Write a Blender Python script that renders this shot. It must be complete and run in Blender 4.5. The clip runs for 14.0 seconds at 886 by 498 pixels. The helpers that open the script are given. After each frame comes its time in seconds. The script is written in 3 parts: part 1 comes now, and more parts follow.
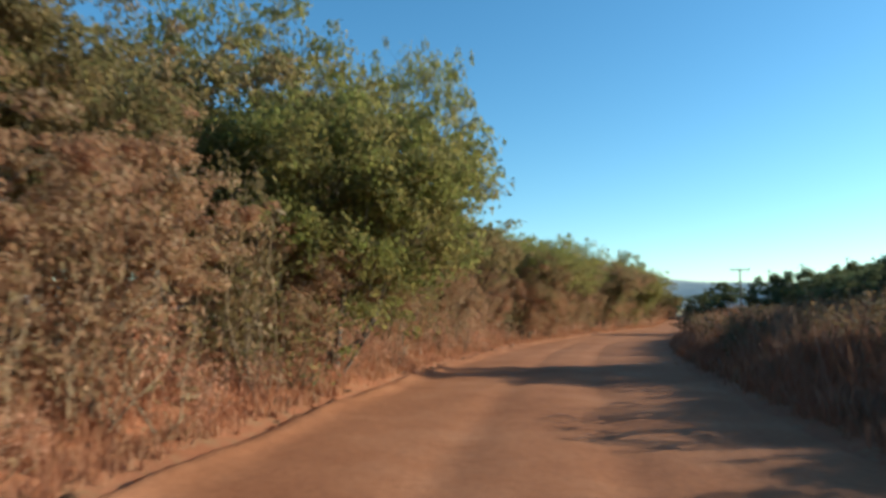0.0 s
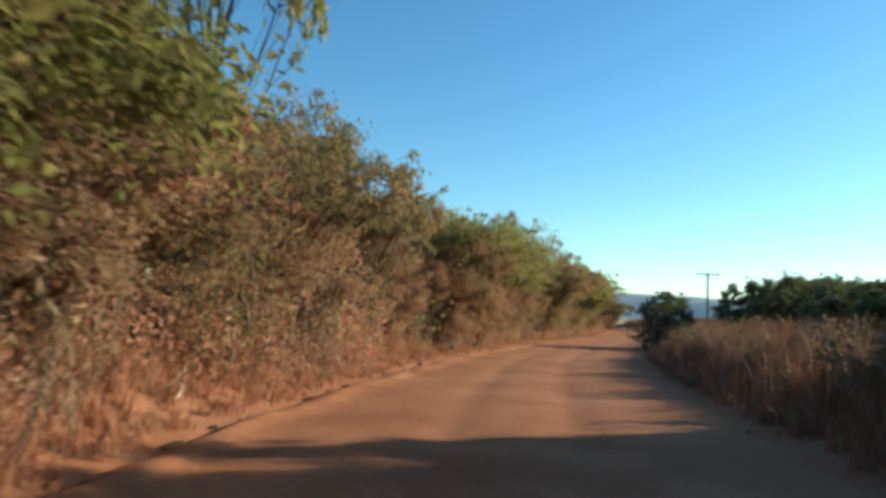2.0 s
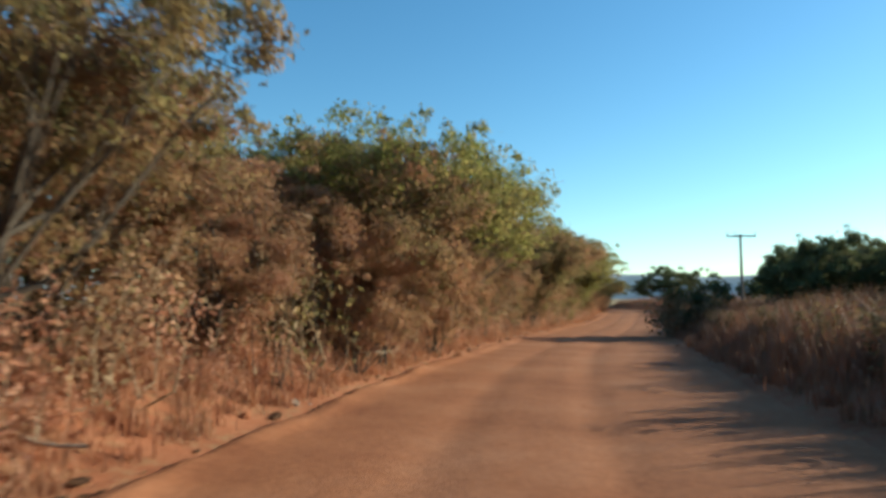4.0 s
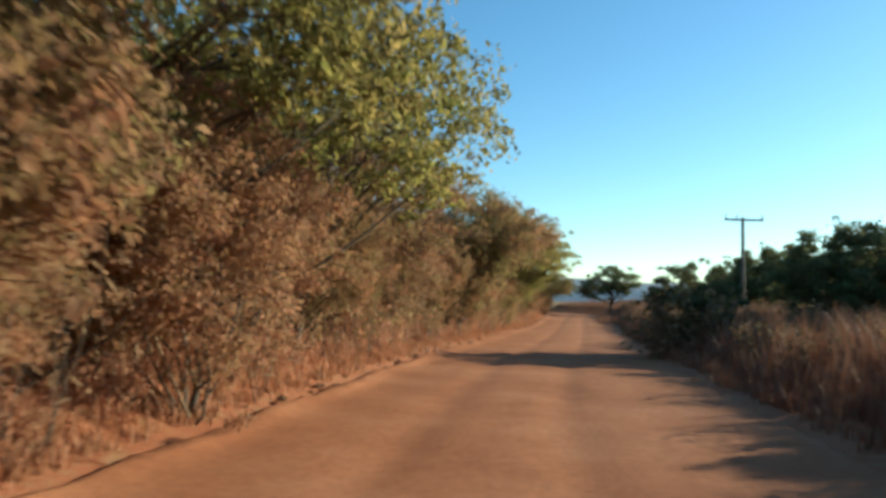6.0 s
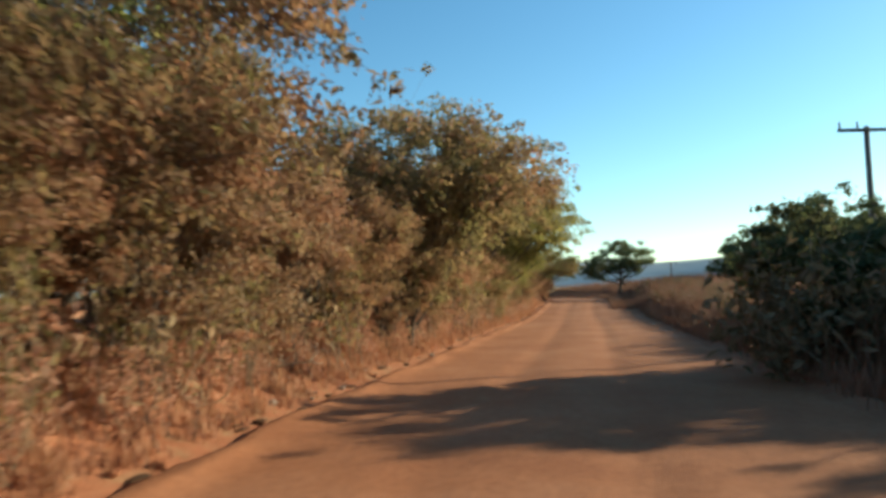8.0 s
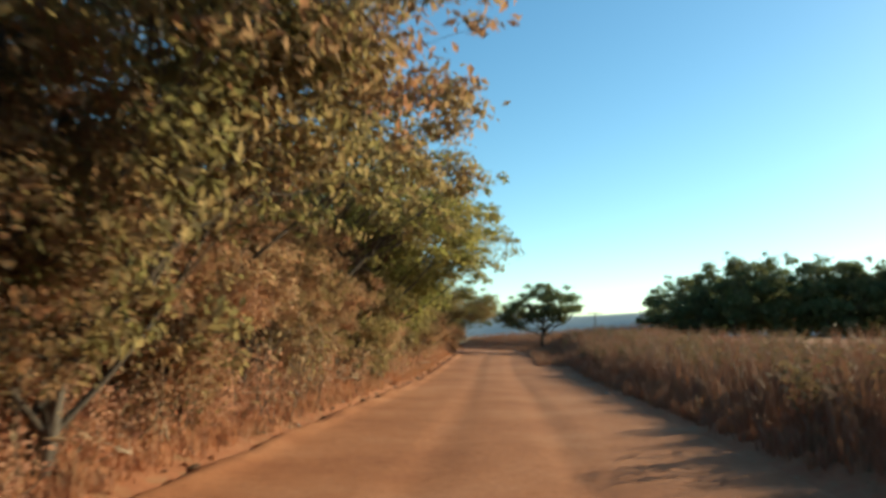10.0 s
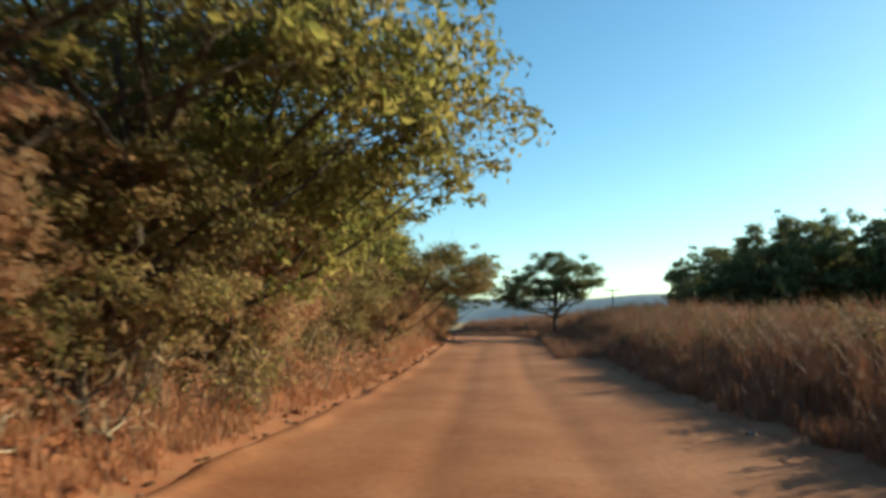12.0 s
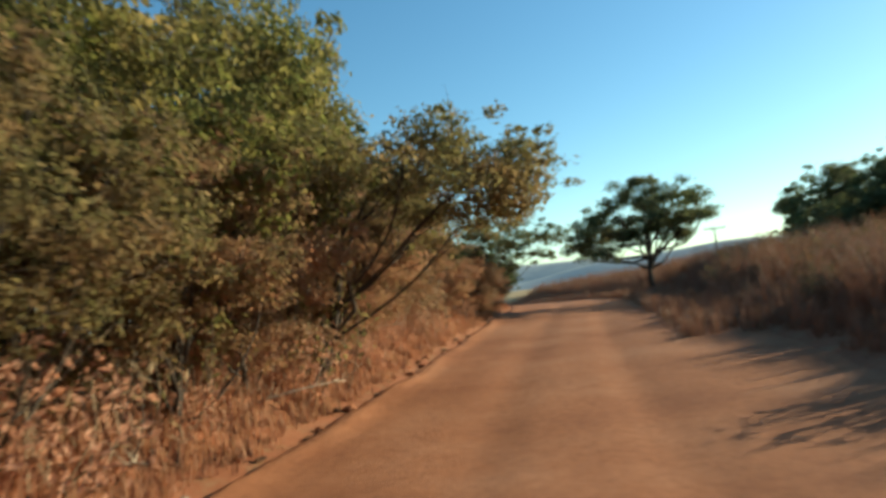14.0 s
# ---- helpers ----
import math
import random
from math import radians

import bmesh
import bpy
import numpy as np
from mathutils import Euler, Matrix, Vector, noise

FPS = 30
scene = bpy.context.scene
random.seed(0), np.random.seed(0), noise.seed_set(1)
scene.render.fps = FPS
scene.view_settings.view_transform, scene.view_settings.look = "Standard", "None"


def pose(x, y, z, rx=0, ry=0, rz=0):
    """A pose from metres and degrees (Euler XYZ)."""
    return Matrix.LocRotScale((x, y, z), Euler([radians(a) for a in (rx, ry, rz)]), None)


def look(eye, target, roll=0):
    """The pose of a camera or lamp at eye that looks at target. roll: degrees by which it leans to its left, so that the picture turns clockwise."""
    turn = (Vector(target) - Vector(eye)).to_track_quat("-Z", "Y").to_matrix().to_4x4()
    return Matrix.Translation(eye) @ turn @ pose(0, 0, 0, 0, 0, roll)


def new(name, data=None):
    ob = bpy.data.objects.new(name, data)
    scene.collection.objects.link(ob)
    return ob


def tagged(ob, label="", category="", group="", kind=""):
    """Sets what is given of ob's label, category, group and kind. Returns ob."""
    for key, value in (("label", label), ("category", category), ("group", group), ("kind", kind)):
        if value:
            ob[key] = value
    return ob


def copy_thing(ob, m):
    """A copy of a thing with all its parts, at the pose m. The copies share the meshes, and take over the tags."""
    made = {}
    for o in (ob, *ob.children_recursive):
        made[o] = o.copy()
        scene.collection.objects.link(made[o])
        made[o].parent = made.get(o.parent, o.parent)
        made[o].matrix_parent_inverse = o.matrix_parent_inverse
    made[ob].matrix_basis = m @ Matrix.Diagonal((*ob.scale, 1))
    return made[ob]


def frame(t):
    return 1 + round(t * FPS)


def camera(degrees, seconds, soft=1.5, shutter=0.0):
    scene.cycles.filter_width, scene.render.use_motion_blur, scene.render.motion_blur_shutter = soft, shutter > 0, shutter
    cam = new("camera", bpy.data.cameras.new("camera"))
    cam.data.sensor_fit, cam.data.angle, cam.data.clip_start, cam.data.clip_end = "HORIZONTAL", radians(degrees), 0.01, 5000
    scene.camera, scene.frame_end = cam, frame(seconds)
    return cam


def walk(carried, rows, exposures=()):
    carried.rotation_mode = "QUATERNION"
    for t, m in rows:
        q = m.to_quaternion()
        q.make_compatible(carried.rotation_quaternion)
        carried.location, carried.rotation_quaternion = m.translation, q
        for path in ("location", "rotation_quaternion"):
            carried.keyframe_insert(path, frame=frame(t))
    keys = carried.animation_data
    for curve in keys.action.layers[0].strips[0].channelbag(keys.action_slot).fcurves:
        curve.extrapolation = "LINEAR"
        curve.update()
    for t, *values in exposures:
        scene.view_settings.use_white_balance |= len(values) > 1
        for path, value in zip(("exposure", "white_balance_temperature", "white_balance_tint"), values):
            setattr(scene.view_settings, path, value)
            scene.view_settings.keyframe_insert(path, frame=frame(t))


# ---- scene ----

# ---------------------------------------------------------------- camera
cam = camera(66, 14.0, soft=3.6, shutter=0.4)
# seconds, x, y, heading to the right of +y, upward pitch, clockwise turn of the picture
PATH = [
    (0.0, 0.0, 0.0, -25.33, 5.61, -0.1),
    (0.5, -0.98, 2.85, -24.59, 6.41, 0.29),
    (1.0, -1.89, 5.71, -14.07, 10.38, 5.75),
    (1.5, -2.75, 8.57, -23.6, 5.35, 1.4),
    (2.0, -3.55, 11.44, -19.66, 5.73, 2.54),
    (2.8, -4.73, 16.0, -19.3, 5.6, 1.5),
    (3.7, -5.82, 21.15, -18.4, 5.1, 0.3),
    (4.5, -6.67, 25.72, -17.36, 4.59, -0.38),
    (5.0, -7.13, 28.58, -16.76, 4.93, 0.14),
    (5.5, -7.54, 31.42, -13.22, 5.18, 0.55),
    (6.0, -7.9, 34.24, -12.75, 4.72, 1.9),
    (6.5, -8.21, 37.06, -17.93, 3.16, -0.92),
    (7.0, -8.48, 39.86, -16.01, 1.73, -1.56),
    (7.8, -8.83, 44.35, -13.1, 3.4, -1.5),
    (8.7, -9.11, 49.4, -9.2, 5.8, -0.6),
    (9.5, -9.28, 53.89, -6.27, 6.76, 1.01),
    (10.0, -9.36, 56.76, -5.26, 7.95, 0.52),
    (10.5, -9.41, 59.69, -6.62, 7.82, 0.87),
    (11.0, -9.46, 62.68, -6.32, 7.29, -0.79),
    (11.5, -9.49, 65.73, -5.36, 7.01, -2.17),
    (12.0, -9.52, 68.83, -5.16, 6.87, -0.98),
    (12.5, -9.54, 71.97, -7.04, 6.1, -1.25),
    (13.0, -9.55, 75.12, -13.87, 5.22, -0.65),
    (13.5, -9.56, 78.26, -7.05, 5.47, -3.13),
    (14.0, -9.55, 81.4, -11.08, 4.88, -6.44),
]
EYE = 1.5


def eye_pose(x, y, yaw, pitch, roll):
    a, b = radians(yaw), radians(pitch)
    way = Vector((math.sin(a) * math.cos(b), math.cos(a) * math.cos(b), math.sin(b)))
    return look((x, y, EYE), Vector((x, y, EYE)) + way * 10, roll)


walk(cam, [(t, eye_pose(x, y, a, b, r)) for t, x, y, a, b, r in PATH], exposures=[(0.0, 1.18, 6200, -8), (0.5, 1.24, 6350, -8), (1.0, 1.48, 6850, -8), (1.5, 1.3, 6600, -8), (2.2, 1.25, 6400, -8), (4.5, 1.18, 6400, -8), (5.5, 1.26, 6750, -8), (7.0, 1.31, 6700, -8), (9.5, 1.28, 7500, -9), (11.0, 1.26, 7400, -9), (14.0, 1.2, 7200, -9)])

# ---------------------------------------------------------------- light
SUN_AZIMUTH, SUN_HEIGHT = 54.0, 18.5  # degrees to the right of +y; above the horizon
world = bpy.data.worlds.new("sky")
scene.world = world
world.use_nodes = True
wn = world.node_tree.nodes
sky = wn.new("ShaderNodeTexSky")
sky.sky_type, sky.sun_disc = "NISHITA", False
sky.sun_elevation, sky.sun_rotation = radians(SUN_HEIGHT), radians(SUN_AZIMUTH)
sky.air_density, sky.dust_density, sky.ozone_density = 1.0, 0.2, 2.8
wn["Background"].inputs["Strength"].default_value = 0.091
deep = wn.new("ShaderNodeHueSaturation")
deep.inputs["Saturation"].default_value = 1.18
world.node_tree.links.new(sky.outputs["Color"], deep.inputs["Color"])
world.node_tree.links.new(deep.outputs["Color"], wn["Background"].inputs["Color"])

sun_data = bpy.data.lights.new("sun", "SUN")
sun_data.energy, sun_data.angle, sun_data.color = 3.85, radians(0.6), (1.0, 0.86, 0.7)
sun = new("sun", sun_data)
sa, se = radians(SUN_AZIMUTH), radians(SUN_HEIGHT)
SUN_WAY = Vector((math.sin(sa) * math.cos(se), math.cos(sa) * math.cos(se), math.sin(se)))
sun.matrix_world = look(SUN_WAY * 100, (0, 0, 0))

# ---------------------------------------------------------------- the road's line
KNOTS = np.array([-60, -20, 0, 15, 30, 45, 60, 80, 104, 118, 132, 150, 180])
TURNS = np.array([-34, -26.3, -19.6, -13.95, -8.54, -3.75, -0.88, 0.0, 0.0, -2.0, -14, -34, -56])
SS = np.arange(-60, 180, 0.5)
_h = np.interp(SS, KNOTS, TURNS)
_h = np.convolve(np.pad(_h, 10, mode="edge"), np.ones(21) / 21, "valid")
_x, _y = np.cumsum(np.sin(np.radians(_h))) * 0.5, np.cumsum(np.cos(np.radians(_h))) * 0.5
_i0 = int(np.searchsorted(SS, 0))
CX, CY, CH = _x - _x[_i0], _y - _y[_i0], np.radians(_h)


def along(s, lat):
    """The plan place at s metres along the road and lat metres to the right of its middle."""
    x, y, h = np.interp(s, SS, CX), np.interp(s, SS, CY), np.interp(s, SS, CH)
    return x + lat * np.cos(h), y - lat * np.sin(h)


def offset(x, y):
    """s and lat of plan places (arrays)."""
    x, y = np.atleast_1d(x).astype(float), np.atleast_1d(y).astype(float)
    s, lat = np.empty(len(x)), np.empty(len(x))
    for i in range(0, len(x), 4000):
        dx, dy = x[i:i + 4000, None] - CX[None], y[i:i + 4000, None] - CY[None]
        j = np.argmin(dx * dx + dy * dy, axis=1)
        k = np.arange(len(j))
        s[i:i + 4000] = SS[j]
        side = dx[k, j] * np.cos(CH[j]) - dy[k, j] * np.sin(CH[j])
        lat[i:i + 4000] = np.sign(side) * np.hypot(dx[k, j], dy[k, j])
    return s, lat


def ramp(v, a, b):
    t = np.clip((v - a) / (b - a), 0, 1)
    return t * t * (3 - 2 * t)


def wave(x, y, size, seed=0.0):
    """Cheap rolling unevenness between about -1 and 1."""
    u, v = x / size + seed * 1.7, y / size - seed * 2.3
    return (np.sin(2.1 * u + 1.3 * np.sin(1.7 * v)) + np.sin(1.6 * v + 1.1 * np.sin(2.3 * u + 0.7)) + np.sin(1.3 * u - 1.9 * v)) / 3


def climb(s):
    """The road goes gently uphill towards the bend."""
    return 0.95 * ramp(s, 84, 118)


def ground_height(x, y):
    x, y = np.atleast_1d(x).astype(float), np.atleast_1d(y).astype(float)
    s, lat = offset(x, y)
    left = 0.10 * ramp(-lat, 3.4, 3.75) + 0.5 * ramp(-lat, 3.75, 5.0) + 0.35 * ramp(-lat, 5.0, 8.5)
    right = 0.10 * ramp(lat, 3.4, 3.9) + 0.45 * ramp(lat, 4.0, 6.5) + 0.6 * ramp(lat, 6.5, 13)
    z = -0.07 * (1 - ramp(np.abs(lat), 3.1, 3.5)) + np.where(lat < 0, left, right)
    z = z + climb(s) + ramp(s, 94, 112) * ramp(np.abs(lat), 3.6, 5.2) * np.where(lat < 0, 0.2, 0.25)  # the banks rise towards the bend
    off = ramp(np.abs(lat), 3.5, 4.5)
    z = z + off * (0.075 * wave(x, y, 0.5) + 0.11 * wave(x, y, 1.9, 1) + 0.12 * wave(x, y, 7, 2))
    far = np.hypot(x + 8, y - 50)
    return z + 2.0 * ramp(far, 90, 300) + 6.0 * ramp(far, 300, 900)


# ---------------------------------------------------------------- materials
def node_mat(name):
    m = bpy.data.materials.new(name)
    m.use_nodes = True
    n, l = m.node_tree.nodes, m.node_tree.links
    return m, n, l, n["Principled BSDF"]


def noise_of(n, l, scale, detail=4, rough=0.6, coords="Object", stretch=None):
    tex = n.new("ShaderNodeTexNoise")
    tex.inputs["Scale"].default_value, tex.inputs["Detail"].default_value, tex.inputs["Roughness"].default_value = scale, detail, rough
    co = n.new("ShaderNodeTexCoord")
    src = co.outputs[coords]
    if stretch:
        mp = n.new("ShaderNodeMapping")
        mp.inputs["Scale"].default_value = stretch
        l.new(src, mp.inputs["Vector"])
        src = mp.outputs["Vector"]
    l.new(src, tex.inputs["Vector"])
    return tex.outputs["Fac"]


def ramp_of(n, l, fac, stops):
    r = n.new("ShaderNodeValToRGB")
    while len(r.color_ramp.elements) < len(stops):
        r.color_ramp.elements.new(0.5)
    for e, (p, c) in zip(r.color_ramp.elements, stops):
        e.position, e.color = p, (*c, 1)
    l.new(fac, r.inputs["Fac"])
    return r.outputs["Color"]


def mixed(n, l, fac, a, b, kind="MIX"):
    m = n.new("ShaderNodeMix")
    m.data_type, m.blend_type = "RGBA", kind
    for sock, v in ((m.inputs[0], fac), (m.inputs[6], a), (m.inputs[7], b)):
        if isinstance(v, (int, float)):
            sock.default_value = v
        elif isinstance(v, tuple):
            sock.default_value = (*v, 1)
        else:
            l.new(v, sock)
    return m.outputs[2]


def bumped(n, l, bsdf, fac, strength, dist):
    b = n.new("ShaderNodeBump")
    b.inputs["Strength"].default_value, b.inputs["Distance"].default_value = strength, dist
    l.new(fac, b.inputs["Height"])
    l.new(b.outputs["Normal"], bsdf.inputs["Normal"])


def earth(name, low, mid, high, litter=None, beyond=None):
    m, n, l, b = node_mat(name)
    big = noise_of(n, l, 0.45, 5, 0.62)
    fine = noise_of(n, l, 9, 6, 0.7)
    col = ramp_of(n, l, big, [(0.3, low), (0.5, mid), (0.72, high)])
    col = mixed(n, l, 0.55, col, ramp_of(n, l, fine, [(0.3, (0.45, 0.45, 0.45)), (0.7, (1.0, 1.0, 1.0))]), "MULTIPLY")
    if litter:
        spots = noise_of(n, l, 3.1, 7, 0.75)
        col = mixed(n, l, ramp_of(n, l, spots, [(0.5, (0, 0, 0)), (0.62, (1, 1, 1))]), col, litter)
    if beyond:  # pale pasture takes over from the red earth past the roadside
        co, away, rough_edge, span = n.new("ShaderNodeTexCoord"), n.new("ShaderNodeVectorMath"), n.new("ShaderNodeMath"), n.new("ShaderNodeMapRange")
        away.operation = "DISTANCE"
        away.inputs[1].default_value = (-8, 50, 0)
        l.new(co.outputs["Object"], away.inputs[0])
        rough_edge.operation = "MULTIPLY_ADD"
        l.new(noise_of(n, l, 0.12, 6, 0.7), rough_edge.inputs[0])
        rough_edge.inputs[1].default_value = 40
        l.new(away.outputs["Value"], rough_edge.inputs[2])
        span.inputs["From Min"].default_value, span.inputs["From Max"].default_value = 98, 128
        l.new(rough_edge.outputs["Value"], span.inputs["Value"])
        pasture = ramp_of(n, l, noise_of(n, l, 0.05, 6, 0.65), [(0.3, beyond[0]), (0.5, beyond[1]), (0.7, beyond[2])])
        col = mixed(n, l, span.outputs["Result"], col, pasture)
    l.new(col, b.inputs["Base Color"])
    b.inputs["Roughness"].default_value, b.inputs["Specular IOR Level"].default_value = 0.95, 0.15
    bumped(n, l, b, noise_of(n, l, 22, 6, 0.7), 0.6, 0.03)
    return m


def leafage(name, colours, through_light=0.35, dust=(0.32, 0.175, 0.11), dusty=0.15):
    """Leaves: colour by leaf and by plant, some red dust, and light that shines through."""
    m, n, l, b = node_mat(name)
    geo, info = n.new("ShaderNodeNewGeometry"), n.new("ShaderNodeObjectInfo")
    k = len(colours)
    col = ramp_of(n, l, geo.outputs["Random Per Island"], [(i / max(k - 1, 1), c) for i, c in enumerate(colours)])
    hue = n.new("ShaderNodeHueSaturation")
    tint = n.new("ShaderNodeMapRange")
    tint.inputs["To Min"].default_value, tint.inputs["To Max"].default_value = 0.92, 1.34
    l.new(info.outputs["Random"], tint.inputs["Value"])
    l.new(tint.outputs["Result"], hue.inputs["Value"])
    l.new(col, hue.inputs["Color"])
    patch = noise_of(n, l, 0.9, 3, 0.6)
    col = mixed(n, l, ramp_of(n, l, patch, [(0.42, (dusty * 0.3,) * 3), (0.68, (min(1, dusty * 2.2),) * 3)]), hue.outputs["Color"], dust)
    l.new(col, b.inputs["Base Color"])
    b.inputs["Roughness"].default_value, b.inputs["Specular IOR Level"].default_value = 0.72, 0.14
    tr, mix, lively = n.new("ShaderNodeBsdfTranslucent"), n.new("ShaderNodeMixShader"), n.new("ShaderNodeHueSaturation")
    lively.inputs["Saturation"].default_value, lively.inputs["Value"].default_value = 1.05, 1.4
    l.new(col, lively.inputs["Color"])
    l.new(lively.outputs["Color"], tr.inputs["Color"])
    mix.inputs["Fac"].default_value = through_light
    l.new(b.outputs["BSDF"], mix.inputs[1])
    l.new(tr.outputs["BSDF"], mix.inputs[2])
    l.new(mix.outputs["Shader"], n["Material Output"].inputs["Surface"])
    return m


def barky(name, a, b_):
    m, n, l, b = node_mat(name)
    f = noise_of(n, l, 6, 5, 0.7, stretch=(1, 1, 0.25))
    l.new(ramp_of(n, l, f, [(0.3, a), (0.7, b_)]), b.inputs["Base Color"])
    b.inputs["Roughness"].default_value = 0.9
    bumped(n, l, b, f, 0.7, 0.02)
    return m


M_ROAD = earth("packed red laterite", (0.288, 0.106, 0.051), (0.363, 0.144, 0.07), (0.429, 0.19, 0.102))
M_SOIL = earth("red roadside soil with litter", (0.263, 0.089, 0.044), (0.347, 0.131, 0.067), (0.399, 0.173, 0.095), litter=(0.273, 0.147, 0.079), beyond=((0.294, 0.2, 0.105), (0.378, 0.273, 0.147), (0.315, 0.252, 0.126)))
M_CLOD = earth("red earth clods", (0.286, 0.099, 0.05), (0.396, 0.149, 0.072), (0.462, 0.198, 0.105))
M_BARK = barky("grey brown bark", (0.034, 0.025, 0.018), (0.085, 0.062, 0.045))
M_TWIG = barky("dry twigs", (0.13, 0.085, 0.05), (0.30, 0.21, 0.13))
M_POLE = barky("weathered pole wood", (0.08, 0.065, 0.055), (0.19, 0.16, 0.13))
M_GREEN = leafage("green leaves", [(0.077, 0.092, 0.03), (0.115, 0.132, 0.039), (0.165, 0.168, 0.052), (0.235, 0.2, 0.075)], 0.55, dusty=0.15)
M_OLIVE = leafage("olive yellow leaves", [(0.085, 0.088, 0.038), (0.125, 0.122, 0.05), (0.175, 0.155, 0.065), (0.25, 0.19, 0.1)], 0.55, dusty=0.24)
M_DRY = leafage("dry brown leaves", [(0.16, 0.095, 0.06), (0.235, 0.145, 0.088), (0.32, 0.21, 0.135), (0.175, 0.142, 0.068), (0.4, 0.3, 0.205)], 0.46, dust=(0.32, 0.155, 0.096), dusty=0.4)
M_HUSK = leafage("pale dry hanging leaves", [(0.26, 0.175, 0.105), (0.36, 0.26, 0.16), (0.45, 0.35, 0.235), (0.21, 0.155, 0.08)], 0.4, dusty=0.3)
M_UMBER = leafage("umber and olive leaves", [(0.127, 0.087, 0.05), (0.178, 0.122, 0.07), (0.128, 0.126, 0.051), (0.235, 0.155, 0.095), (0.152, 0.143, 0.062)], 0.5, dust=(0.31, 0.145, 0.09), dusty=0.36)
M_DUSK = leafage("dusky olive leaves", [(0.085, 0.082, 0.036), (0.13, 0.115, 0.05), (0.105, 0.115, 0.042), (0.19, 0.145, 0.075)], 0.45, dusty=0.18)
# right bank's shrub leaves: darker colour and less translucency stand for backlit shade
M_SHADY_LEAF = leafage("brown green leaves darkened for shade", [(0.075, 0.066, 0.034), (0.13, 0.1, 0.055), (0.18, 0.122, 0.07)], 0.25, dusty=0.18)
M_RUST = leafage("dusty rust leaves", [(0.215, 0.122, 0.078), (0.31, 0.178, 0.112), (0.21, 0.16, 0.072), (0.4, 0.25, 0.168)], 0.42, dust=(0.34, 0.17, 0.108), dusty=0.42)
M_FRINGE = leafage("red dusted fringe leaves", [(0.27, 0.142, 0.098), (0.38, 0.205, 0.138), (0.5, 0.305, 0.215)], 0.42, dust=(0.43, 0.195, 0.12), dusty=0.42)
M_DARK = leafage("dark green leaves", [(0.05, 0.068, 0.034), (0.075, 0.098, 0.045), (0.105, 0.125, 0.058)], 0.4, dusty=0.1)
M_STRAW = leafage("dry grass", [(0.235, 0.108, 0.064), (0.3, 0.15, 0.09), (0.36, 0.22, 0.14), (0.185, 0.105, 0.058)], 0.35, dust=(0.34, 0.15, 0.088), dusty=0.5)
# brown straw with backlit shade put into its colour and low translucency
M_HAY = leafage("brown straw grass darkened for shade", [(0.195, 0.102, 0.07), (0.245, 0.128, 0.084), (0.285, 0.172, 0.115), (0.17, 0.108, 0.062)], 0.15, dust=(0.29, 0.132, 0.08), dusty=0.46)


# distance haze is painted into the hills' blue-grey base colour
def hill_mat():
    m, n, l, b = node_mat("far wooded hills with painted haze")
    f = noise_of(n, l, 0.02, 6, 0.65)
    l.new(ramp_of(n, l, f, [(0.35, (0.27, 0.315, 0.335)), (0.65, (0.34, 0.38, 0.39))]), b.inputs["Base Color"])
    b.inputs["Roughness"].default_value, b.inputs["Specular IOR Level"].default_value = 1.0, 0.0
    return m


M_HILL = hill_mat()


# ---------------------------------------------------------------- building helpers
def mesh_of(name, verts, faces, mat, smooth=False):
    me = bpy.data.meshes.new(name)
    me.from_pydata(verts if isinstance(verts, list) else verts.tolist(), [], faces if isinstance(faces, list) else faces.tolist())
    me.materials.append(mat)
    if smooth:
        me.polygons.foreach_set("use_smooth", [True] * len(me.polygons))
    return me


def part(name, me, parent, label=""):
    ob = new(name, me)
    ob.parent = parent
    return tagged(ob, label)


def empty(name):
    ob = new(name)
    ob.empty_display_size = 0.2
    return ob


class Tubes:
    """Collects tapered round stems into one mesh."""

    def __init__(self, sides=6):
        self.v, self.f, self.sides = [], [], sides

    def add(self, pts, r0, r1, sides=None):
        k = sides or self.sides
        pts = [Vector(p) for p in pts]
        base, n = len(self.v), len(pts)
        for i, p in enumerate(pts):
            d = (pts[min(i + 1, n - 1)] - pts[max(i - 1, 0)]).normalized()
            a = d.orthogonal().normalized()
            b = d.cross(a)
            r = r0 + (r1 - r0) * i / (n - 1)
            for j in range(k):
                t = 2 * math.pi * j / k
                self.v.append(tuple(p + a * (r * math.cos(t)) + b * (r * math.sin(t))))
        for i in range(n - 1):
            for j in range(k):
                q = base + i * k
                self.f.append((q + j, q + (j + 1) % k, q + k + (j + 1) % k, q + k + j))
        self.f.append(tuple(base + (n - 1) * k + j for j in range(k)))

    def mesh(self, name, mat):
        return mesh_of(name, self.v, self.f, mat, True)


